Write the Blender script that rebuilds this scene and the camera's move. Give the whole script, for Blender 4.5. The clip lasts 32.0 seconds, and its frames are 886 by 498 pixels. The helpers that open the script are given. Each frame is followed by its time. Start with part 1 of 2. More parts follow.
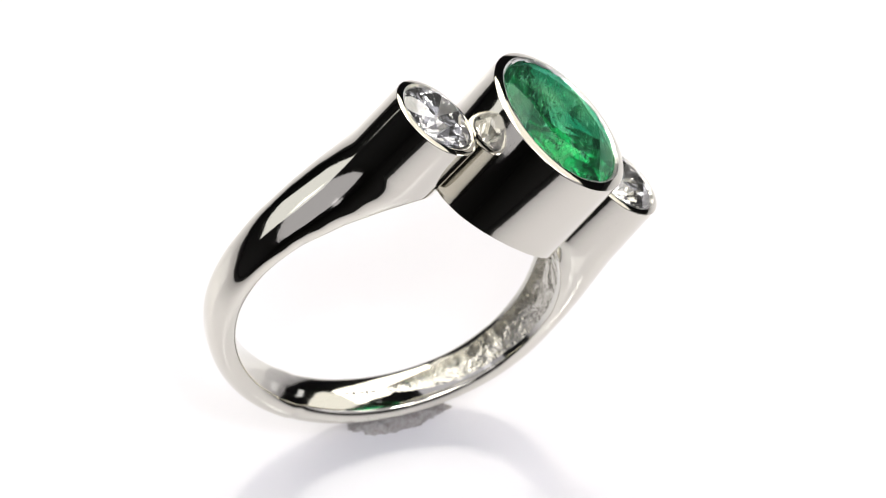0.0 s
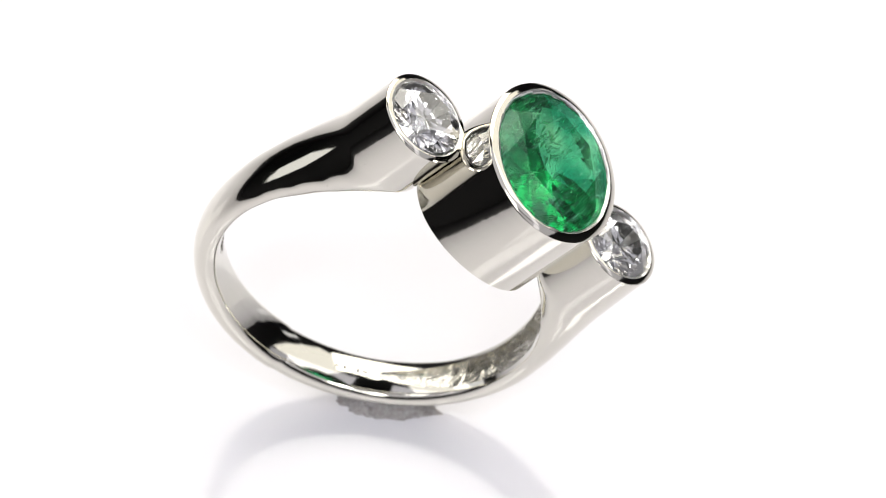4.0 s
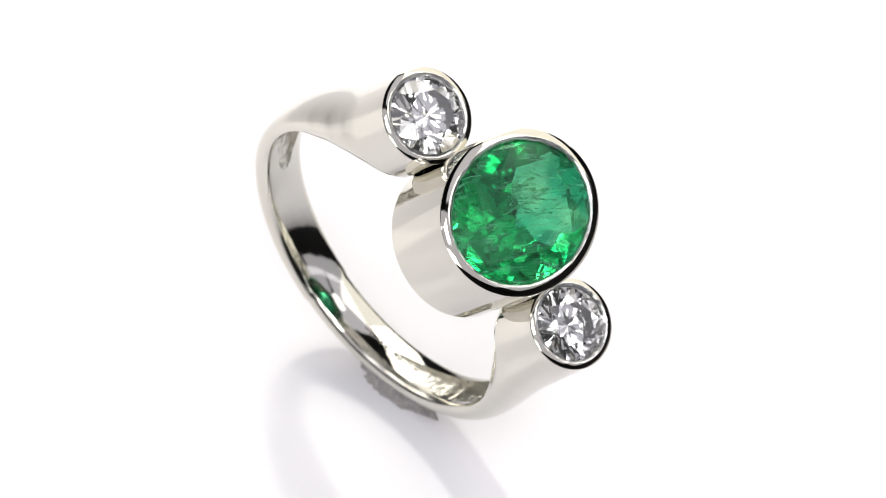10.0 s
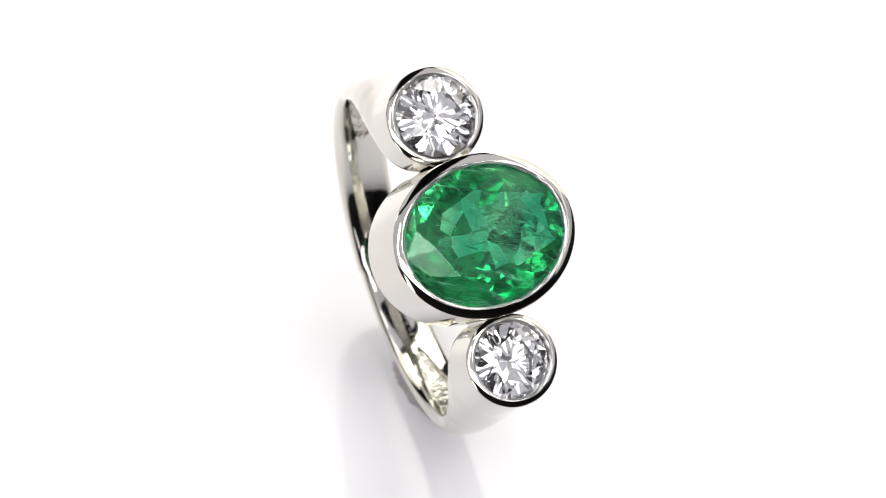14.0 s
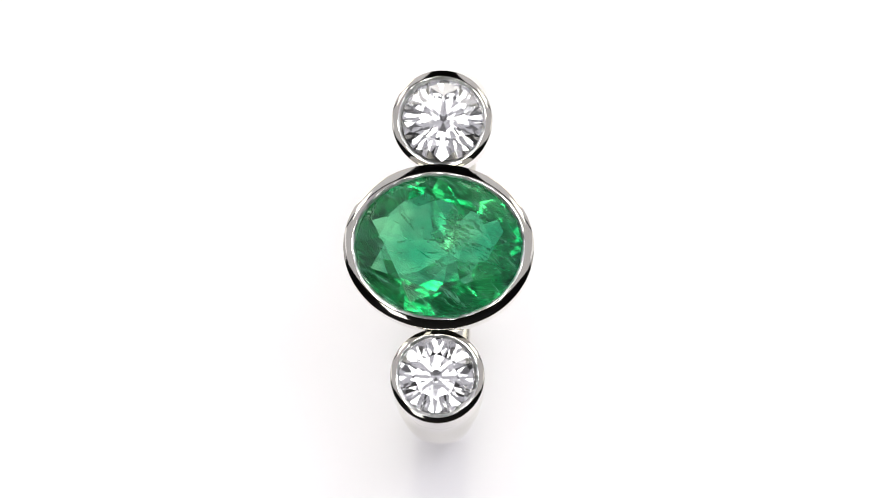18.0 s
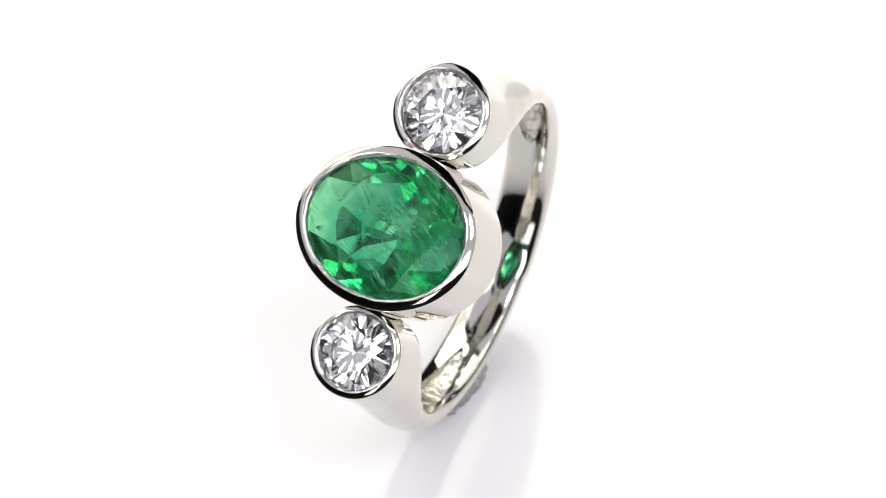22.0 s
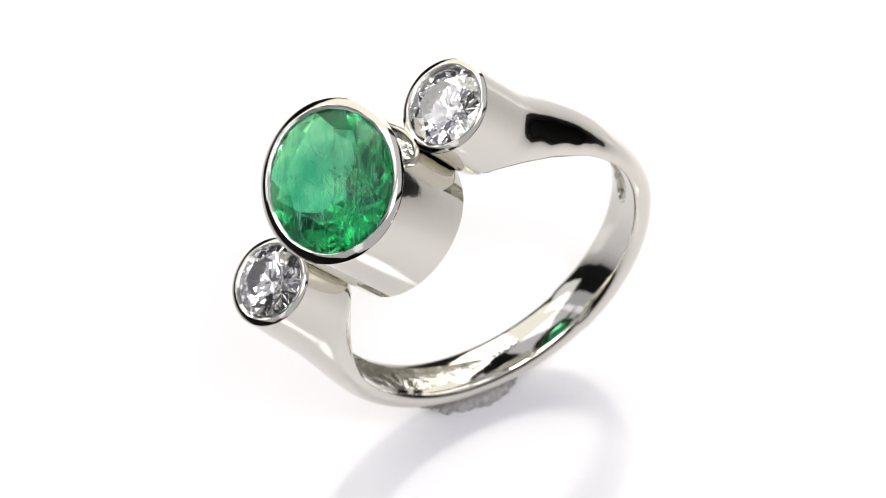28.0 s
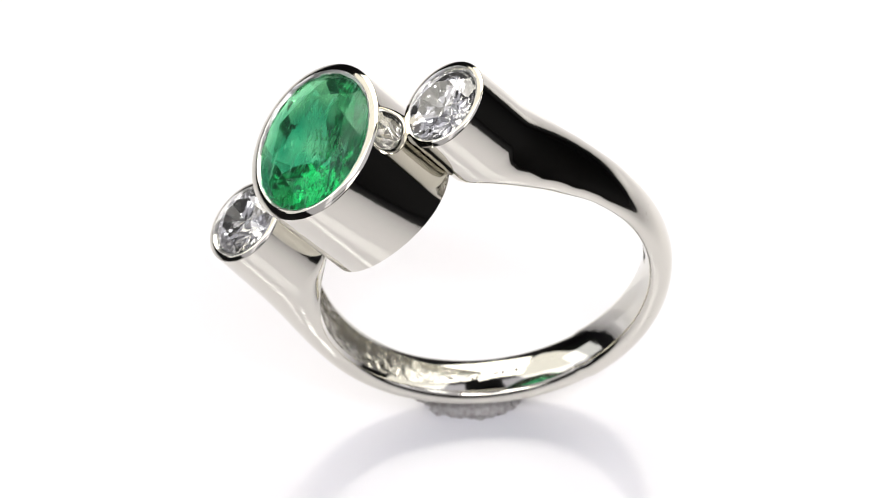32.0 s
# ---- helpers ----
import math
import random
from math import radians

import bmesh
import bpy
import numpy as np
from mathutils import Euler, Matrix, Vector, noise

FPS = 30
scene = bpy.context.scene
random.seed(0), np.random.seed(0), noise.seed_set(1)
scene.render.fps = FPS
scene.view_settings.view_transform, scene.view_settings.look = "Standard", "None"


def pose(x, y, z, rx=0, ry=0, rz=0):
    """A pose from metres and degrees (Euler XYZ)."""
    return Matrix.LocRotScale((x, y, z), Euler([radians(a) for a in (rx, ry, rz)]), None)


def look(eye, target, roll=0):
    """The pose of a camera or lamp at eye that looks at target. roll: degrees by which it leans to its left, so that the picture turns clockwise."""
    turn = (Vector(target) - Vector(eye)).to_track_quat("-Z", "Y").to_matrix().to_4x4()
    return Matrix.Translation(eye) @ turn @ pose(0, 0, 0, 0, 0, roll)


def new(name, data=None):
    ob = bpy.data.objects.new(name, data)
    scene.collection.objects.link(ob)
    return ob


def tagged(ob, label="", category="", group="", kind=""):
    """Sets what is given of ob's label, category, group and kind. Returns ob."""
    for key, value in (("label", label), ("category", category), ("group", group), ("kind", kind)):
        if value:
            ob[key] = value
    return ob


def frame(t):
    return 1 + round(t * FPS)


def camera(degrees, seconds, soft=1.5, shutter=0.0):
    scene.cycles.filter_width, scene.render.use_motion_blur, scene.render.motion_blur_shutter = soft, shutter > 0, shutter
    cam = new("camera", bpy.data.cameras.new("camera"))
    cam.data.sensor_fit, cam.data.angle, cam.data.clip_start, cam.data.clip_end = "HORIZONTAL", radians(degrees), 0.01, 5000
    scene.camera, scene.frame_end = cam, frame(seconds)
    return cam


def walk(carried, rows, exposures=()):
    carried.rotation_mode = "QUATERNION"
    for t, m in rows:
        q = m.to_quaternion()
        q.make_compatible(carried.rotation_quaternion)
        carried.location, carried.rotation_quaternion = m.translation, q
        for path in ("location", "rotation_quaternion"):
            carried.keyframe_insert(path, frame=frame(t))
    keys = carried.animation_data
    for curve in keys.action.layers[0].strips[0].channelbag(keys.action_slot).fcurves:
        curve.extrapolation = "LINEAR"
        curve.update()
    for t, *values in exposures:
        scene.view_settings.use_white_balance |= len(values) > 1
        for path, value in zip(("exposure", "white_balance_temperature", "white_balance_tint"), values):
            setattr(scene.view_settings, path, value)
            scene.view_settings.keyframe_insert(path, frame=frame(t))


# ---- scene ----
# Lengths of the ring are given in millimetres; MM turns them into metres.
MM = 0.001
FLOOR = -23.8                   # table top below the upper diamond's rim, mm
TILT = radians(38.3)            # how far the ring leans back from upright
CT, ST = math.cos(TILT), math.sin(TILT)
HEAD = (-0.185, -4.77, -4.03 - FLOOR)   # middle between the two side stones, seen from the turning axis
HOLE, CORE, SHIFT = 8.75, -11.55, 0.30   # finger hole: radius, its centre below the side stones and towards the upper one

# ---- camera ----
cam = camera(12.25, 32.0, soft=0.9)
cam.data.dof.use_dof, cam.data.dof.focus_distance, cam.data.dof.aperture_fstop = True, 0.2050, 115
EYE = Vector((0.2526, -141.87, 153.23 - FLOOR)) * MM
AIM = EYE + Vector((0, 0.65546, -0.75523)) * 0.2
walk(cam, [(0.0, look(EYE, AIM, 1.26)), (32.0, look(EYE, AIM, 1.26))])

# ---- light ----
world = bpy.data.worlds.new("room")
scene.world = world
world.use_nodes = True
world.node_tree.nodes["Background"].inputs[0].default_value = (0.5, 0.52, 0.56, 1)
world.node_tree.nodes["Background"].inputs[1].default_value = 0.02


def softbox(name, aim, way, away, width, height, radiance, colour=(1, 1, 1), roll=0):
    """A flat lamp seen from aim in the direction (azimuth from the back towards the right, elevation), at that distance."""
    az, el = radians(way[0]), radians(way[1])
    eye = Vector(aim) + Vector((math.sin(az) * math.cos(el), math.cos(az) * math.cos(el), math.sin(el))) * away
    data = bpy.data.lights.new(name, "AREA")
    data.shape, data.size, data.size_y, data.color = "RECTANGLE", width, height, colour
    data.energy = radiance * math.pi * width * height
    ob = new(name, data)
    ob.matrix_world = look(eye, aim, roll)
    return ob


MIDDLE = (0, 0, 0.012)
WARM = (1, 0.965, 0.88)
softbox("softbox_back", MIDDLE, (0, 42), 0.42, 0.40, 0.28, 3.15, WARM)
softbox("softbox_back_left", MIDDLE, (-52, 38.5), 0.43, 0.34, 0.30, 1.35, WARM)
softbox("softbox_back_right", MIDDLE, (52, 38.5), 0.43, 0.34, 0.30, 1.35, WARM)
softbox("lamp_front_right", MIDDLE, (152.5, 61), 0.33, 0.07, 0.07, 14.0)
softbox("lamp_front_left", MIDDLE, (-160, 55.5), 0.33, 0.036, 0.115, 8.0, roll=-15)
# added fill light behind the camera, brightens gold that faces it
softbox("added_fill_front", MIDDLE, (180, 43), 0.55, 0.32, 0.12, 3.2)
softbox("lamp_side_right", MIDDLE, (104, 56), 0.36, 0.08, 0.08, 2.0)
softbox("lamp_side_left", MIDDLE, (-104, 56), 0.36, 0.08, 0.08, 2.0)
softbox("strip_front_left", MIDDLE, (-165, 24), 0.36, 0.05, 0.10, 2.0)
softbox("strip_left", MIDDLE, (-67, 19), 0.36, 0.12, 0.14, 1.0)
softbox("strip_right", MIDDLE, (42, 8), 0.36, 0.06, 0.03, 1.0)
SHEET = (0.94, 0.92, 1.0)
softbox("sheet_left", MIDDLE, (-98, 27), 0.80, 0.60, 0.22, 0.55, SHEET)
softbox("sheet_right", MIDDLE, (98, 27), 0.80, 0.60, 0.22, 0.55, SHEET)
# diffusing ceiling in three sheets, with a dark gap between them over the turntable
for name, x, y, width, depth, radiance in (("ceiling_front", 0.0, -0.325, 1.40, 0.45, 0.62), ("ceiling_left", -0.395, 0.055, 0.61, 0.25, 0.75), ("ceiling_right", 0.395, 0.055, 0.61, 0.25, 0.75)):
    data = bpy.data.lights.new(name, "AREA")
    data.shape, data.size, data.size_y, data.color = "RECTANGLE", width, depth, SHEET
    data.energy = radiance * math.pi * width * depth
    new(name, data).location = (x, y, 0.42)


# ---- materials ----
def material(name, colour, rough=0.5, metal=0.0, **more):
    m = bpy.data.materials.new(name)
    m.use_nodes = True
    b = m.node_tree.nodes["Principled BSDF"]
    b.inputs["Base Color"].default_value = (*colour, 1)
    b.inputs["Roughness"].default_value = rough
    b.inputs["Metallic"].default_value = metal
    for key, value in more.items():
        b.inputs[key.replace("_", " ")].default_value = value
    return m


def link(m, a, out, b, inp):
    m.node_tree.links.new(a.outputs[out], b.inputs[inp])


gold = material("white_gold", (0.71, 0.688, 0.614), 0.055, 1.0)
rough_gold = material("cast_white_gold", (0.66, 0.64, 0.58), 0.2, 1.0)


def relief(m, fine, coarse, strength, pits=0.0, height=0.0002):
    """Bump in two scales, in the thing's own space; pits: dark specks where the polish has opened a pore."""
    nt = m.node_tree
    where, bump = nt.nodes.new("ShaderNodeTexCoord"), nt.nodes.new("ShaderNodeBump")
    one, two, add = nt.nodes.new("ShaderNodeTexNoise"), nt.nodes.new("ShaderNodeTexNoise"), nt.nodes.new("ShaderNodeMath")
    one.inputs["Scale"].default_value, two.inputs["Scale"].default_value = fine, coarse
    one.inputs["Detail"].default_value = two.inputs["Detail"].default_value = 3
    bump.inputs["Strength"].default_value, bump.inputs["Distance"].default_value = strength, height
    add.operation = "MULTIPLY_ADD"
    add.inputs[1].default_value = 0.15
    for tex in (one, two):
        link(m, where, "Object", tex, "Vector")
    link(m, one, "Fac", add, 0)
    link(m, two, "Fac", add, 2)
    link(m, add, "Value", bump, "Height")
    link(m, bump, "Normal", nt.nodes["Principled BSDF"], "Normal")
    if pits:
        spots, patch, low, mul, mixer = (nt.nodes.new(k) for k in ("ShaderNodeTexVoronoi", "ShaderNodeTexNoise", "ShaderNodeMapRange", "ShaderNodeMath", "ShaderNodeMix"))
        spots.inputs["Scale"].default_value, patch.inputs["Scale"].default_value = 5200, 420
        low.inputs["From Min"].default_value, low.inputs["From Max"].default_value = 0.62, 0.72
        low.inputs["To Min"].default_value, low.inputs["To Max"].default_value = 0.0, pits
        mul.operation = "LESS_THAN"
        mixer.data_type = "RGBA"
        mixer.inputs["A"].default_value = nt.nodes["Principled BSDF"].inputs["Base Color"].default_value
        mixer.inputs["B"].default_value = (0.12, 0.11, 0.10, 1)
        link(m, where, "Object", spots, "Vector")
        link(m, where, "Object", patch, "Vector")
        link(m, patch, "Fac", low, "Value")
        link(m, spots, "Distance", mul, 0)
        link(m, low, "Result", mul, 1)
        link(m, mul, "Value", mixer, "Factor")
        link(m, mixer, "Result", nt.nodes["Principled BSDF"], "Base Color")


relief(gold, 3000, 350, 0.05, 0.17)
satin_gold = material("satin_white_gold", (0.64, 0.627, 0.582), 0.075, 1.0)
relief(satin_gold, 2600, 500, 0.06)
bright_cut = material("bright_cut_white_gold", (0.86, 0.85, 0.83), 0.28, 1.0)
relief(bright_cut, 5200, 1500, 0.5)
relief(rough_gold, 4200, 1500, 0.7, height=0.0004)
table_white = material("white_acrylic", (0.79, 0.78, 0.825), 0.09, 0.0, IOR=1.62)
dark_felt = material("dark_cloth", (0.02, 0.02, 0.022), 0.9)
wall_grey = material("grey_studio_paint", (0.08, 0.08, 0.085), 0.8)
emerald_green = bpy.data.materials.new("emerald")
emerald_green.use_nodes = True
nt = emerald_green.node_tree
nt.nodes.remove(nt.nodes["Principled BSDF"])
body = nt.nodes.new("ShaderNodeBsdfGlass")
body.inputs["Roughness"].default_value, body.inputs["IOR"].default_value = 0.05, 1.58
where, turned, tint_noise, tint, streaks, patch, ramp, ramp2, both = (nt.nodes.new(k) for k in (
    "ShaderNodeTexCoord", "ShaderNodeMapping", "ShaderNodeTexNoise", "ShaderNodeMix", "ShaderNodeTexNoise", "ShaderNodeTexNoise", "ShaderNodeMapRange", "ShaderNodeMapRange", "ShaderNodeMath"))
haze, blend = nt.nodes.new("ShaderNodeBsdfDiffuse"), nt.nodes.new("ShaderNodeMixShader")
# paler and deeper green in bands a few millimetres wide
tint_noise.inputs["Scale"].default_value, tint_noise.inputs["Detail"].default_value = 330, 2
tint.data_type = "RGBA"
# the pale tint, stronger towards -X, paints in light passing through the stone
tint.inputs["A"].default_value, tint.inputs["B"].default_value = (0.08, 0.52, 0.35, 1), (0.51, 0.92, 0.65, 1)
# feathery streaks, all along one direction of the crystal, dense in patches
turned.vector_type = "TEXTURE"
turned.inputs["Rotation"].default_value, turned.inputs["Scale"].default_value = (0, 0, radians(-27)), (1.0, 0.10, 0.5)
streaks.inputs["Scale"].default_value, streaks.inputs["Detail"].default_value, streaks.inputs["Distortion"].default_value = 700, 7, 0.5
streaks.inputs["Roughness"].default_value = 0.66
patch.inputs["Scale"].default_value, patch.inputs["Detail"].default_value = 420, 3
ramp.inputs["From Min"].default_value, ramp.inputs["From Max"].default_value = 0.51, 0.68
ramp2.inputs["From Min"].default_value, ramp2.inputs["From Max"].default_value = 0.38, 0.62
ramp2.inputs["To Min"].default_value, ramp2.inputs["To Max"].default_value = 0.02, 0.46
both.operation = "MULTIPLY_ADD"
both.inputs[2].default_value = 0.045
haze.inputs["Color"].default_value = (0.18, 0.62, 0.37, 1)
link(emerald_green, where, "Object", turned, "Vector")
link(emerald_green, where, "Object", tint_noise, "Vector")
link(emerald_green, where, "Object", patch, "Vector")
link(emerald_green, turned, "Vector", streaks, "Vector")
window_edge = nt.nodes.new("ShaderNodeMapRange")
window_edge.inputs["From Min"].default_value, window_edge.inputs["From Max"].default_value = 0.40, 0.65
axes, lean = nt.nodes.new("ShaderNodeSeparateXYZ"), nt.nodes.new("ShaderNodeMath")
lean.operation = "MULTIPLY_ADD"
lean.inputs[1].default_value = -24
link(emerald_green, where, "Object", axes, "Vector")
link(emerald_green, axes, "X", lean, 0)
link(emerald_green, tint_noise, "Fac", lean, 2)
link(emerald_green, lean, "Value", window_edge, "Value")
link(emerald_green, window_edge, "Result", tint, "Factor")
link(emerald_green, tint, "Result", body, "Color")
link(emerald_green, streaks, "Fac", ramp, "Value")
link(emerald_green, patch, "Fac", ramp2, "Value")
link(emerald_green, ramp, "Result", both, 0)
link(emerald_green, ramp2, "Result", both, 1)
link(emerald_green, both, "Value", blend, 0)
link(emerald_green, body, "BSDF", blend, 1)
link(emerald_green, haze, "BSDF", blend, 2)
polish, skin = nt.nodes.new("ShaderNodeBsdfGlossy"), nt.nodes.new("ShaderNodeMixShader")
polish.inputs["Roughness"].default_value, skin.inputs[0].default_value = 0.04, 0.012
link(emerald_green, blend, "Shader", skin, 1)
link(emerald_green, polish, "BSDF", skin, 2)
link(emerald_green, skin, "Shader", nt.nodes["Material Output"], "Surface")
fracture = bpy.data.materials.new("emerald_fracture")
fracture.use_nodes = True
nt = fracture.node_tree
nt.nodes.remove(nt.nodes["Principled BSDF"])
where, clouds, ramp = nt.nodes.new("ShaderNodeTexCoord"), nt.nodes.new("ShaderNodeTexNoise"), nt.nodes.new("ShaderNodeMapRange")
clear, shine, blend = nt.nodes.new("ShaderNodeBsdfTransparent"), nt.nodes.new("ShaderNodeBsdfTranslucent"), nt.nodes.new("ShaderNodeMixShader")
clouds.inputs["Scale"].default_value, clouds.inputs["Detail"].default_value = 2600, 5
ramp.inputs["From Min"].default_value, ramp.inputs["From Max"].default_value = 0.45, 0.62
shine.inputs["Color"].default_value = (0.90, 1.0, 0.80, 1)
link(fracture, where, "Object", clouds, "Vector")
link(fracture, clouds, "Fac", ramp, "Value")
link(fracture, ramp, "Result", blend, 0)
front, sides = nt.nodes.new("ShaderNodeBsdfDiffuse"), nt.nodes.new("ShaderNodeMixShader")
front.inputs["Color"].default_value = (0.92, 1.0, 0.84, 1)
sides.inputs[0].default_value = 0.6
link(fracture, shine, "BSDF", sides, 1)
link(fracture, front, "BSDF", sides, 2)
link(fracture, clear, "BSDF", blend, 1)
link(fracture, sides, "Shader", blend, 2)
link(fracture, blend, "Shader", nt.nodes["Material Output"], "Surface")
stamped = material("stamped_mark", (0.20, 0.19, 0.18), 0.4, 1.0)
dark_crystal = material("dark_crystal", (0.01, 0.03, 0.02), 0.4)
diamond_clear = material("diamond", (0.98, 0.98, 0.98), 0.0, 0.0, IOR=2.42, Transmission_Weight=0.955)
putty_clear = material("clear_putty", (0.66, 0.64, 0.62), 0.25, 0.0, IOR=1.45, Transmission_Weight=0.45)
relief(putty_clear, 3800, 1500, 0.5, height=0.0003)
nt = putty_clear.node_tree
where, clouds, ramp = (nt.nodes.new(k) for k in ("ShaderNodeTexCoord", "ShaderNodeTexNoise", "ShaderNodeValToRGB"))
clouds.inputs["Scale"].default_value, clouds.inputs["Detail"].default_value, clouds.inputs["Roughness"].default_value = 2400, 5, 0.7
ramp.color_ramp.elements[0].position, ramp.color_ramp.elements[0].color = 0.36, (0.60, 0.54, 0.52, 1)
ramp.color_ramp.elements[1].position, ramp.color_ramp.elements[1].color = 0.62, (0.92, 0.90, 0.89, 1)
link(putty_clear, where, "Object", clouds, "Vector")
link(putty_clear, clouds, "Fac", ramp, "Fac")
link(putty_clear, ramp, "Color", nt.nodes["Principled BSDF"], "Base Color")


# ---- mesh helpers ----
def part(name, bm, mat, parent=None, label="", smooth=True):
    bmesh.ops.recalc_face_normals(bm, faces=bm.faces)
    me = bpy.data.meshes.new(name)
    bm.to_mesh(me)
    bm.free()
    for p in me.polygons:
        p.use_smooth = smooth
    for m in (mat if isinstance(mat, (list, tuple)) else [mat]):
        me.materials.append(m)
    if smooth:
        me.set_sharp_from_angle(angle=radians(32))
    ob = new(name, me)
    if parent:
        ob.parent = parent
    return tagged(ob, label)


def place(x, v, n):
    """From the ring's own frame (across the finger, towards the upper diamond, out of the stones) to the turning thing, in metres."""
    return Vector((HEAD[0] + x, HEAD[1] + v * CT - n * ST, HEAD[2] + v * ST + n * CT)) * MM


def loft(rings, close=True, caps=(False, False)):
    """One skin over rings of points (each in metres)."""
    bm = bmesh.new()
    rows = [[bm.verts.new(p) for p in ring] for ring in rings]
    k = len(rows[0])
    for a, b in zip(rows, rows[1:]):
        for i in range(k if close else k - 1):
            bm.faces.new((a[i], a[(i + 1) % k], b[(i + 1) % k], b[i]))
    for row, cap in zip((rows[0], rows[-1]), caps):
        if cap:
            bm.faces.new(row)
    return bm


def box(bm, x0, x1, y0, y1, z0, z1):
    vs = [bm.verts.new((x, y, z)) for z in (z0, z1) for x, y in ((x0, y0), (x1, y0), (x1, y1), (x0, y1))]
    for f in ((0, 1, 2, 3), (4, 5, 6, 7), (0, 1, 5, 4), (1, 2, 6, 5), (2, 3, 7, 6), (3, 0, 4, 7)):
        bm.faces.new([vs[i] for i in f])


def mix(a, b, t):
    return a + (b - a) * t


def ease(t):
    t = min(max(t, 0.0), 1.0)
    return t * t * (3 - 2 * t)


# ---- the turntable and the dark studio ----
def disc(bm, r, z0, z1, bevel, count=128):
    rows = []
    for rr, z in ((r - bevel, z0), (r, z0 + bevel), (r, z1 - bevel), (r - bevel * 0.3, z1 - bevel * 0.3), (r - bevel, z1)):
        rows.append([bm.verts.new((rr * math.cos(2 * math.pi * i / count), rr * math.sin(2 * math.pi * i / count), z)) for i in range(count)])
    for a, b in zip(rows, rows[1:]):
        for i in range(count):
            bm.faces.new((a[i], a[(i + 1) % count], b[(i + 1) % count], b[i]))
    bm.faces.new(rows[0])
    bm.faces.new(rows[-1])


turntable = new("turntable")
tagged(turntable, "round turntable with a glossy white acrylic top", "turntable")
bm = bmesh.new()
disc(bm, 0.155, -0.006, 0.0, 0.0015)
part("top", bm, table_white, turntable, smooth=False)
bm = bmesh.new()
disc(bm, 0.12, -0.04, -0.006, 0.002)
part("base", bm, dark_felt, turntable, "dark turntable base", smooth=False)

bm = bmesh.new()
box(bm, -1.2, 1.2, -1.2, 1.2, -0.06, -0.04)
tagged(part("floor", bm, dark_felt, smooth=False), "dark cloth under the turntable", "floor", kind="structure")
for name, x0, x1, y0, y1 in (("wall_north", -1.2, 1.2, 1.2, 1.22), ("wall_south", -1.2, 1.2, -1.22, -1.2), ("wall_west", -1.22, -1.2, -1.22, 1.22), ("wall_east", 1.2, 1.22, -1.22, 1.22)):
    bm = bmesh.new()
    box(bm, x0, x1, y0, y1, -0.06, 0.9)
    tagged(part(name, bm, wall_grey, smooth=False), "plain grey studio wall", "wall", kind="structure")
bm = bmesh.new()
box(bm, -1.22, 1.22, -1.22, 1.22, 0.9, 0.92)
tagged(part("ceiling", bm, dark_felt, smooth=False), "dark studio ceiling", "ceiling", kind="structure")

# ---- the ring ----
ring = new("ring")
tagged(ring, "polished white gold ring with an oval emerald between two diamonds", "ring")


def oval(a, b, v0, n, x0=0.0, count=96):
    return [place(x0 + a * math.cos(2 * math.pi * i / count), v0 + b * math.sin(2 * math.pi * i / count), n) for i in range(count)]


def bezel(name, a, b, x0, v0, edge, rise, foot, lip, parent):
    """A tube round a stone: outer wall up to its edge, a domed rim that rises inwards by so many degrees on the mean, a bead pressed over the stone; foot: points of its lower edge."""
    # its slope eases from steep at the outside to nearly flat at the stone
    prof, n = [(0.0 if foot else -0.014, edge - 0.06), (-0.006, edge - 0.02), (-0.014, edge)], edge
    for k in range(12):
        n += (lip - 0.014) / 12 * math.tan(radians(mix(1.5, 0.45, (k + 0.5) / 12) * rise))
        prof.append((-0.014 - (lip - 0.014) * (k + 1) / 12, n))
    top = n
    bead = [(-lip - 0.02, -0.012), (-lip - 0.06, -0.022), (-lip - 0.12, -0.06), (-lip - 0.18, -0.14)]
    rings = [[place(p[0], p[1], p[2]) for p in foot]] if foot else [oval(a - 0.014, b - 0.014, v0, -0.75, x0)]
    # hand-filed: the rim's outline and height waver a little
    for d, n in prof:
        waver = ease((n - edge + 0.06) / (top - edge + 0.06))
        rings.append([p + (p - place(x0, v0, n)) * 0.012 * waver * noise.noise(p * 620 + Vector((v0, 3, 0))) for p in oval(a + d, b + d, v0, n, x0)])
    # the edge pressed over the stone is uneven
    for d, h in bead:
        ring_pts = oval(a + d, b + d, v0, top + h, x0)
        rings.append([p + Vector((noise.noise(p * 3100), noise.noise(p * 3100 + Vector((5, 0, 0))), noise.noise(p * 2300 + Vector((0, 7, 0))))) * 0.062 * MM for p in ring_pts])
    # an open tube under the emerald, an unseen bright cup under each diamond, added to return light
    cup = ((0.0, -0.5), (0.0, -2.4)) if foot else ((0.0, -0.60), (-1.6, -2.26))
    rings += [oval(a - lip - 0.2 + d, b - lip - 0.2 + d, v0, top + h, x0) for d, h in cup]
    ob = part(name, loft(rings, caps=(False, not foot)), [gold, bright_cut], parent)
    first = (len(rings) - 7) * 96
    for p in ob.data.polygons:
        if p.index >= first and (not foot or p.index < first + 4 * 96):
            p.material_index = 1
    return ob


# half width and middle of the upper and the lower diamond's setting
UR, UV, LR, LV = 2.54, 6.49, 2.38, 6.43
WIDTHS = ((0.0, 1.0), (0.06, 0.985), (0.14, 0.93), (0.24, 0.82), (0.34, 0.70), (0.46, 0.62), (0.60, 0.575), (0.80, 0.565), (1.0, 0.565))


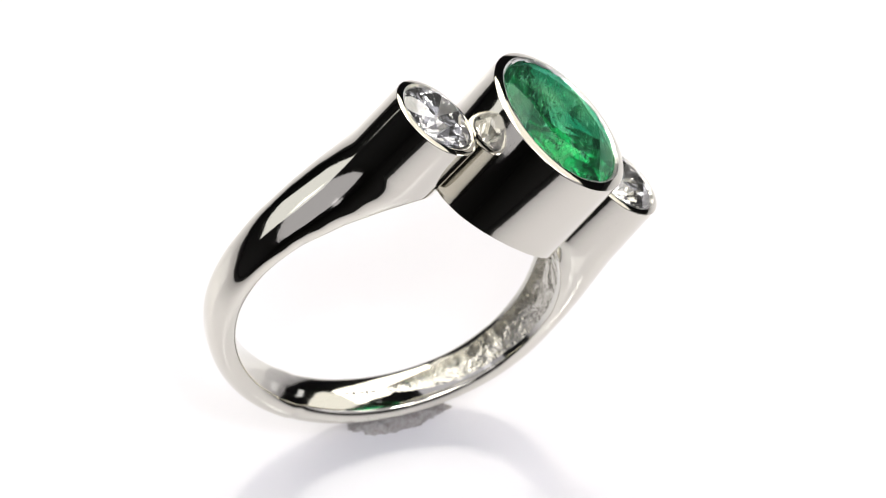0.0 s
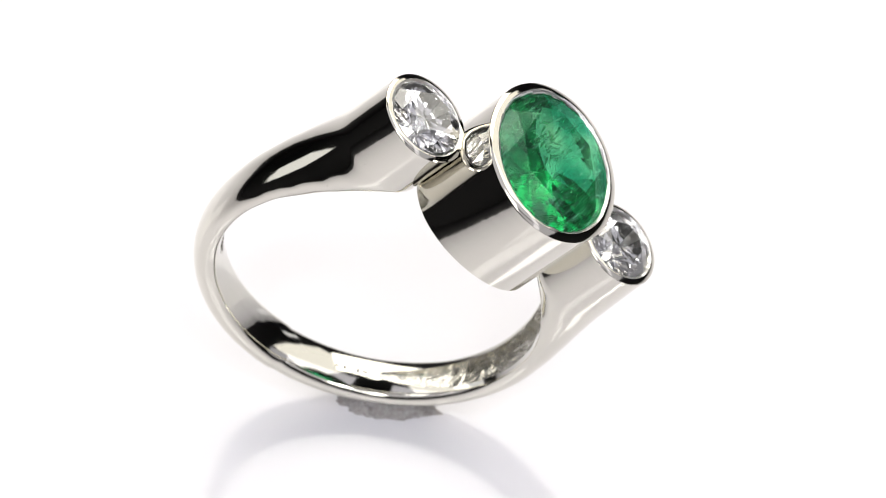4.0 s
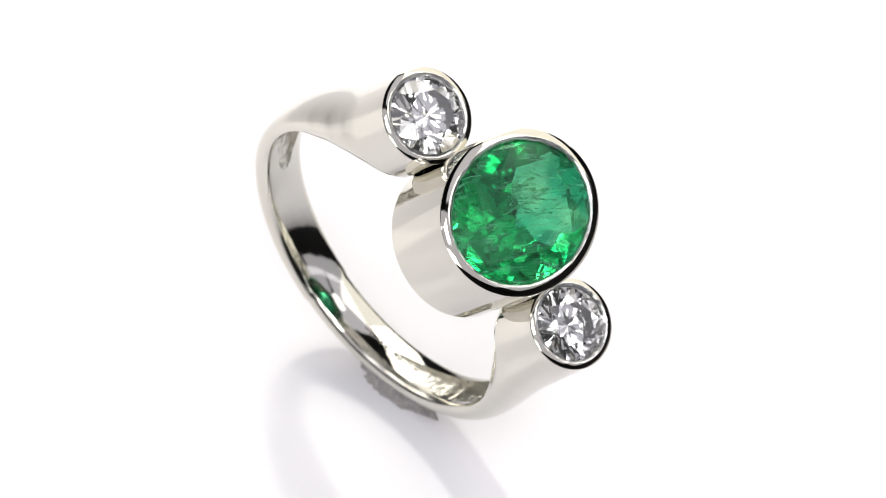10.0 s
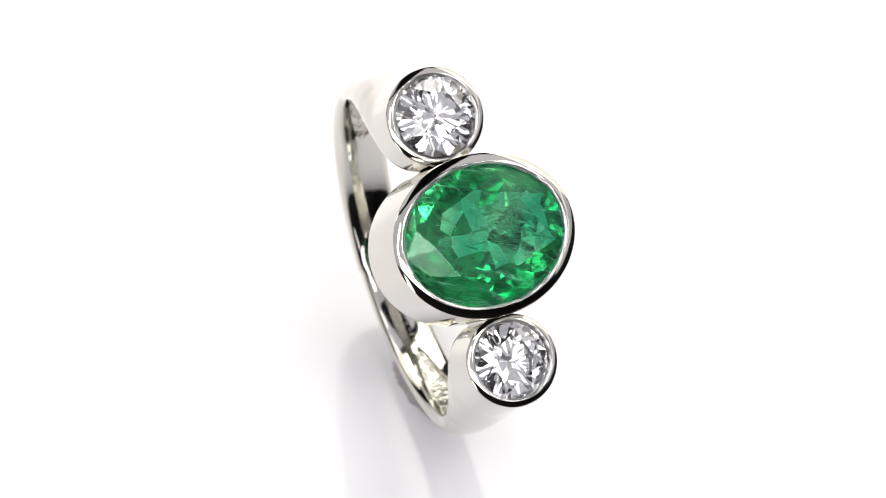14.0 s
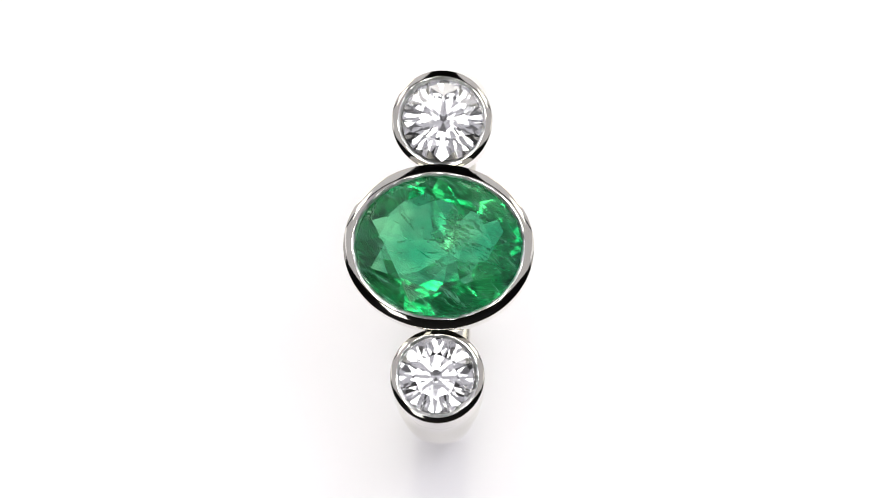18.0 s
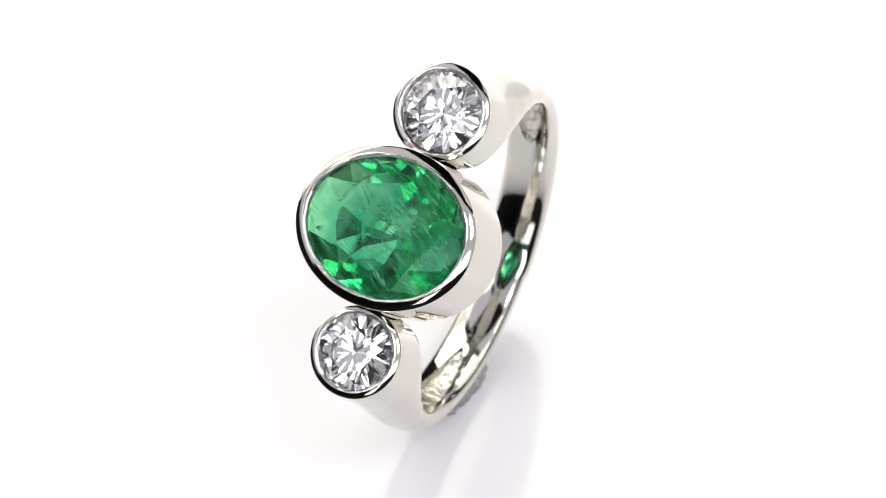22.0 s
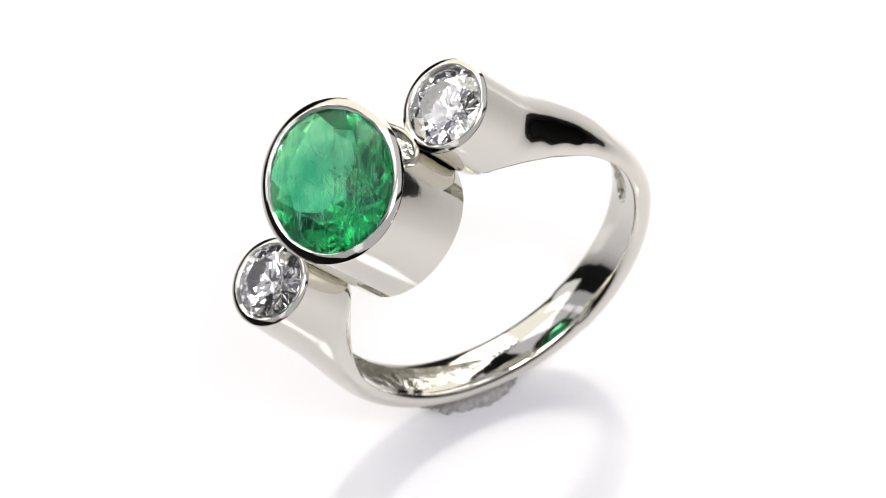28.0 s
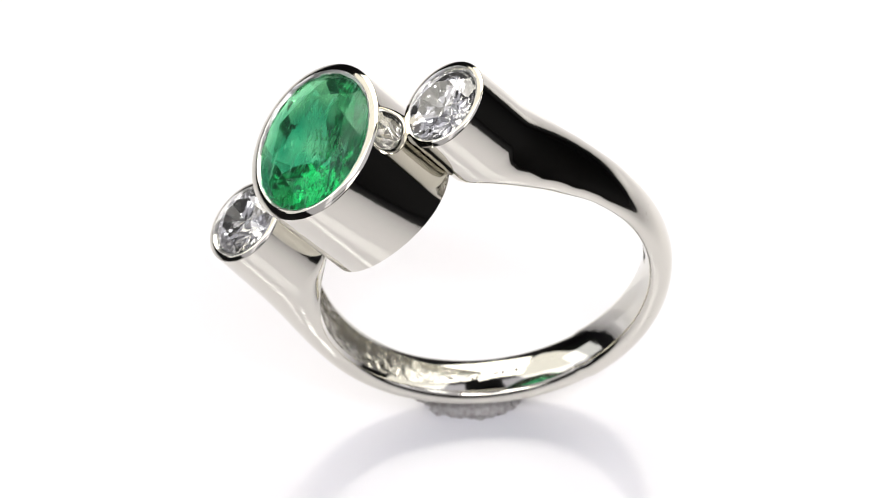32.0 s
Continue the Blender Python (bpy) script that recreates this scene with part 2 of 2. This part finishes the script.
def width_at(q):
    for (q0, w0), (q1, w1) in zip(WIDTHS, WIDTHS[1:]):
        if q <= q1:
            return mix(w0, w1, ease((q - q0) / (q1 - q0)) * 0.4 + 0.6 * (q - q0) / (q1 - q0))
    return WIDTHS[-1][1]


def arm_station(side, k):
    """Inner point, outer point, half width, cut of the inner side, and angle round the loop, at k: 0 at a stone, 1 at the foot of the loop."""
    r, v0 = (UR, UV - SHIFT) if side > 0 else (LR, LV + SHIFT)
    n0 = CORE + math.sqrt(HOLE ** 2 - (v0 - r) ** 2)
    f0 = math.asin((v0 - r) / HOLE)
    s, flare = 0.16, 0.06 if side > 0 else 0.28
    if k < s:
        n = mix(-0.13 if side > 0 else 0.02, n0, k / s)
        return (v0 - r, n), (v0 + r + flare * k / s, n), r, 0.0, f0
    q = (k - s) / (1 - s)
    f = mix(f0, math.pi, q)
    inner = (HOLE * math.sin(f), CORE + HOLE * math.cos(f))
    t90, t125, t180 = (1.0, 1.38, 1.58) if side > 0 else (1.40, 1.30, 1.58)
    if f < math.pi / 2:
        p = (f - f0) / (math.pi / 2 - f0)
        outer = (mix(v0 + r + flare, HOLE + t90, ease(p)), mix(n0, CORE, p))
    else:
        g = math.degrees(f)
        ro = HOLE + (mix(t90, t125, ease((g - 90) / 35)) if g < 125 else mix(t125, t180, ease((g - 125) / 55)))
        outer = (ro * math.sin(f), CORE + ro * math.cos(f))
    return inner, outer, r * width_at(q), 0.42 * min(1.0, q / 0.28) ** 0.95, f


SWAY = 0.36      # the foot of the band stands a little to one side of the head
DOME = 0.13      # how far the inner side of the band swells towards the finger


ARCH = 64        # points round the outer side of a section


def shank_rings(side, steps=96, arch=ARCH):
    """Sections of one arm: a rounded outer arch, a small chamfer, the inner face and the cast hollow in it."""
    rings, hollow = [], []
    lean = -0.063 if side > 0 else 0.078
    tip = radians(128 if side > 0 else 143)
    for j in range(steps + 1):
        (vi, ni), (vo, no), w, cut, f = arm_station(side, j / steps)
        thick = math.hypot(vo - vi, no - ni)
        loop = []
        a0 = math.asin(2 * cut - 1)
        cham = mix(0.10, 0.34, ease((math.degrees(f) - 75) / 45)) * min(1, cut / 0.1)
        e = mix(1.0, 0.85, cut / 0.42)
        for i in range(arch):
            a = mix(a0, math.pi - a0, i / (arch - 1))
            y = ((math.sin(a) + 1) / 2 - cut) / (1 - cut)
            x = w * math.copysign(abs(math.cos(a)) ** e, math.cos(a))
            loop.append((x, mix(cham / thick, 1.0, y)))
        xw = -loop[-1][0] - cham
        inside = max(0.0, min(1.0, (tip - f) / radians(24 if side > 0 else 28))) ** (0.5 if side > 0 else 0.6) if cut > 0.05 else 0.0
        pw, depth = (xw * (0.06 + 0.71 * inside), (0.55 * inside - DOME) / thick) if inside else (xw * 0.06, 0.0)
        xs = [xw, mix(xw, pw, 0.3), mix(xw, pw, 0.62), pw + 0.05, pw, pw * 0.4] if xw > 0 else [0.0] * 6
        wide, inner = -loop[-1][0], []
        for q in (30, 60):
            inner.append((-wide + cham * (1 - math.cos(radians(q))), cham / thick * (1 - math.sin(radians(q)))))
        loop += inner
        for x in [-v for v in xs] + xs[::-1]:
            deep = depth if xw > 0 and inside and abs(x) < pw + 0.01 else 0.0
            deep = deep * (1 + 0.25 * noise.noise(Vector((x * 3, f * 9, side)))) if deep else -DOME / thick * (1 - (x / xw) ** 2) * min(1, cut / 0.3) if xw > 0 else 0.0
            loop.append((x, deep))
        loop += [(-x, t) for x, t in inner[::-1]]
        rings.append([place(x + lean * max(0.0, 1 - 2 * j / steps) - SWAY * mix(ni, no, t) / 21, SHIFT + side * mix(vi, vo, t), mix(ni, no, t)) for x, t in loop])
        hollow.append(inside > 0)
    return rings, hollow


(left, hollow_l), (right, hollow_r) = shank_rings(1), shank_rings(-1)
bm = loft(left + right[::-1][1:])
shank = part("shank", bm, [gold, rough_gold, satin_gold], ring)
flags = hollow_l + hollow_r[::-1][1:]
COUNT = len(left[0])
for k in range(len(flags) - 1):
    for i in range(COUNT):
        if ARCH + 2 <= i < COUNT - 3:
            shank.data.polygons[k * COUNT + i].material_index = 1 if flags[k] and flags[k + 1] and ARCH + 5 <= i <= ARCH + 9 else 2
EV, EN, EA, EB = 0.0, 2.43, 4.77, 4.13
foot = []
for i in range(96):
    x, v = EA * math.cos(2 * math.pi * i / 96), EB * math.sin(2 * math.pi * i / 96)
    foot.append((x * 1.015 - 0.032, v, CORE + math.sqrt(HOLE ** 2 - (v - SHIFT) ** 2)))
bezel("emerald_bezel", EA, EB, -0.032, EV, EN - 0.16, 20, foot, 0.45, ring)
bezel("diamond_bezel", UR, UR, -0.063, UV, -0.10, 19, None, 0.31, ring)
bezel("diamond_bezel", LR, LR, 0.078, -LV, 0.05, 19, None, 0.29, ring)


def brilliant(name, a, b, v0, top, mat, crown, table, depth, parent, label, steps=False, tip=0.0):
    """A faceted stone: table, crown facets, girdle and pavilion, girdle half axes a and b; tip: how far it sits askew, degrees."""
    ct, st = math.cos(radians(tip)), math.sin(radians(tip))

    def at(x, v, n):
        return place(x, v0 + v * ct + n * st, top + n * ct - v * st)

    bm = bmesh.new()
    rows = []
    for n, r, h, turn in ((16, 1.0, -0.02, 0), (16, 1.0, 0.02, 0), (8, (1 + table) / 2 + 0.04, crown * 0.55, 0.5), (8, table, crown, 0)):
        rows.append([bm.verts.new(at(a * r * math.cos(2 * math.pi * (i + turn) / n), b * r * math.sin(2 * math.pi * (i + turn) / n), h)) for i in range(n)])
    culet = bm.verts.new(at(0.45 * steps, -0.2 * steps, -depth))
    g0, g1, c0, c1 = rows
    if steps:
        tiers = []
        for n, r, h, turn in ((16, 0.72, 0.34, 0.5), (16, 0.44, 0.63, 0.0), (8, 0.18, 0.87, 0.0)):
            # cut by hand: no two facets quite alike, the point off centre
            tiers.append([])
            for i in range(n):
                away, round_ = r * (1 + 0.10 * noise.noise(Vector((i * 1.7, r * 9, 3)))), 2 * math.pi * (i + turn + 0.22 * noise.noise(Vector((i * 2.3, r * 7, 8)))) / n
                tiers[-1].append(bm.verts.new(at(a * away * math.cos(round_) + 0.45 * h, b * away * math.sin(round_) - 0.2 * h, -depth * h * (1 + 0.06 * noise.noise(Vector((i * 1.3, r * 5, 1)))))))
        for i in range(16):
            j = (i + 1) % 16
            bm.faces.new((g0[i], g0[j], tiers[0][i]))
            bm.faces.new((g0[j], tiers[0][j], tiers[0][i]))
            bm.faces.new((tiers[0][i], tiers[0][j], tiers[1][j]))
            bm.faces.new((tiers[0][i], tiers[1][j], tiers[1][i]))
        for i in range(8):
            p, q, r = tiers[1][2 * i], tiers[1][2 * i + 1], tiers[1][(2 * i + 2) % 16]
            m0, m1 = tiers[2][i], tiers[2][(i + 1) % 8]
            bm.faces.new((p, q, m0))
            bm.faces.new((q, r, m1))
            bm.faces.new((q, m1, m0))
            bm.faces.new((m0, m1, culet))
    else:
        mid = [bm.verts.new(at(a * 0.22 * math.cos(math.pi * (i + 0.5) / 4), b * 0.22 * math.sin(math.pi * (i + 0.5) / 4), -depth * 0.797)) for i in range(8)]
    for i in range(16):
        bm.faces.new((g0[i], g0[(i + 1) % 16], g1[(i + 1) % 16], g1[i]))
    bm.faces.new(c1)
    for i in range(8):
        j = (i + 1) % 8
        p, q, r = g1[2 * i], g1[2 * i + 1], g1[(2 * i + 2) % 16]
        bm.faces.new((p, q, c0[i]))
        bm.faces.new((q, r, c0[i]))
        bm.faces.new((c0[i], c1[i], c1[j]))
        bm.faces.new((p, c0[i], c1[i], c0[i - 1]))
        if not steps:
            p, q, r = g0[2 * i], g0[2 * i + 1], g0[(2 * i + 2) % 16]
            bm.faces.new((p, q, mid[i]))
            bm.faces.new((q, r, mid[i]))
            bm.faces.new((p, mid[i], culet, mid[i - 1]))
    return part(name, bm, mat, parent, label, smooth=False)


emerald = brilliant("emerald", EA - 0.5, EB - 0.5, EV, EN - 0.24, emerald_green, 0.62, 0.64, 2.80, ring, "green oval faceted emerald with inclusions", steps=True, tip=1.0)
brilliant("diamond", UR - 0.44, UR - 0.44, UV, -0.11, diamond_clear, 0.58, 0.57, 1.81, ring, "clear round brilliant diamond", tip=3.3)
brilliant("diamond", LR - 0.40, LR - 0.40, -LV, 0.02, diamond_clear, 0.55, 0.56, 1.69, ring, "clear round brilliant diamond", tip=-1.2)

rnd = random.Random(7)
bm = bmesh.new()
for k in range(175):
    if k < 40:
        x0, v0, dep = rnd.uniform(-2.6, 2.6), rnd.uniform(-2.2, 2.2), rnd.uniform(0.05, 1.5)
    elif k < 115:
        along = rnd.uniform(-0.3, 3.0)
        x0, v0, dep = along, 0.35 - 0.45 * along + rnd.gauss(0, 0.42), rnd.uniform(0.05, 1.0)
    else:
        x0, v0, dep = rnd.gauss(1.0, 0.55), rnd.gauss(0.75, 0.40), rnd.uniform(0.05, 0.7)
    if (x0 / 4.2) ** 2 + (v0 / 3.5) ** 2 > (1 - dep / 2.80) ** 2 * 0.75:
        continue
    long, tall, turn, dip = rnd.uniform(0.2, 1.5), rnd.uniform(0.015, 0.09 if k < 115 else 0.16), rnd.gauss(-0.42, 0.28), rnd.uniform(-1.2, 1.2)
    grid = []
    for i in range(9):
        row = []
        for j in range(5):
            a = (i / 8 - 0.5) * long
            b = (j / 4 - 0.5) * tall * (0.4 + math.sin(math.pi * i / 8)) + 0.10 * noise.noise(Vector((a * 2, k, 0)))
            c = 0.10 * noise.noise(Vector((a * 2.5, b * 5, k + 9.0)))
            x, v = a * math.cos(turn) - b * math.cos(dip) * math.sin(turn), a * math.sin(turn) + b * math.cos(dip) * math.cos(turn)
            row.append(bm.verts.new(place(x0 + x, v0 + v, EN - 0.20 - dep + b * math.sin(dip) + c)))
        grid.append(row)
    for i in range(8):
        for j in range(4):
            bm.faces.new((grid[i][j], grid[i + 1][j], grid[i + 1][j + 1], grid[i][j + 1]))
part("inclusions", bm, fracture, emerald, "pale feathery fractures inside the emerald")
bm = bmesh.new()
for k in range(9):
    c = place(rnd.gauss(-0.1, 0.6), rnd.gauss(0.35, 0.4), EN - 0.25 - rnd.uniform(0.1, 0.9))
    bmesh.ops.create_icosphere(bm, subdivisions=1, radius=rnd.uniform(0.03, 0.075) * MM, matrix=Matrix.Translation(c) @ Matrix.Diagonal((1, rnd.uniform(0.5, 2.2), 0.7, 1)))
part("crystals", bm, dark_crystal, emerald, "dark specks inside the emerald")

# ---- the hallmarks: small stamped bars inside the band ----
for f0, width, tall in ((148, 0.30, 0.10), (150.5, 0.14, 0.26), (152.5, 0.26, 0.09), (155.5, 0.18, 0.22), (158, 0.34, 0.08)):
    f = radians(f0)
    rows = []
    for r in (HOLE - DOME + 0.01, HOLE - DOME - 0.015):
        half = width / HOLE / 2
        rows.append([place(x + 0.9 * SWAY, SHIFT - r * math.sin(f + d), CORE + r * math.cos(f + d)) for x, d in ((-tall / 2, -half), (tall / 2, -half), (tall / 2, half), (-tall / 2, half))])
    part("hallmark", loft(rows, caps=(True, True)), stamped, shank, "dark stamped hallmark bar", smooth=False)

# ---- the solder joints between the bezels ----
for v0, v1 in ((3.75, 4.45), (-4.45, -3.75)):
    rows = []
    for n, w in ((-3.2, 0.75), (-1.2, 0.72), (-0.35, 0.62), (-0.16, 0.5), (-0.10, 0.3)):
        mid = (v0 + v1) / 2
        rows.append([place(w * math.cos(2 * math.pi * i / 24), mid + (v1 - v0) / 2 * math.sin(2 * math.pi * i / 24), n + 0.06 * noise.noise(Vector((i * 0.7, n, v0)))) for i in range(24)])
    part("solder_joint", loft(rows, caps=(True, True)), rough_gold, ring, "small rough solder joint")

# ---- putty under the ring ----
putty = new("putty")
tagged(putty, "small lump of clear putty under the ring", "putty")
rows = []
for i in range(15):
    z = 1.7 * i / 14
    loop = []
    for j in range(120):
        a = 2 * math.pi * j / 120
        c = Vector((math.cos(a), math.sin(a), 0))
        k = (1.0 + 0.12 * math.cos(i / 14 * 6)) * (1 + 0.22 * noise.noise(c * 2.2 + Vector((0, 0, z * 1.3))) + 0.15 * noise.noise(c * 7 + Vector((0, 0, z * 4))) + 0.04 * noise.noise(c * 17 + Vector((0, 0, z * 9))))
        loop.append(Vector((HEAD[0] + 0.3 + 1.12 * k * c.x, 2.4 + 2.4 * k * c.y, z)) * MM)
    rows.append(loop)
part("lump", loft(rows, caps=(True, True)), putty_clear, putty)


# ---- what turns ----
def motions():
    # seconds, drift across and away in mm, lag of the turning in degrees
    path = ((0, .10, .23, -.5), (1, .10, .235, -.7), (2, -.08, .18, -1.0), (3, -.26, .11, -1.2), (6, -.38, .075, -1.25), (7, -.36, .07, -1.2), (10, -.24, .015, -.65), (13, -.01, -.105, -.3), (16, .24, -.32, .05),
            (18, .30, -.45, .2), (19.2, .19, -.38, .28), (20.5, .05, -.27, .35), (22, .08, -.05, .46), (23, .095, .055, .55), (25.5, .07, .15, .65), (29, -.065, .37, 1.05), (32, -.26, .455, 1.15))
    rows = [(t, pose(u * MM, w * MM / 0.755, 0, 0, 0, 107.57 - 6.014 * t + a)) for t, u, w, a in path]
    walk(ring, rows)
    walk(putty, rows)
    walk(turntable, [(t, pose(0, 0, 0, 0, 0, 107.57 - 6.014 * t + a)) for t, u, w, a in path])


motions()
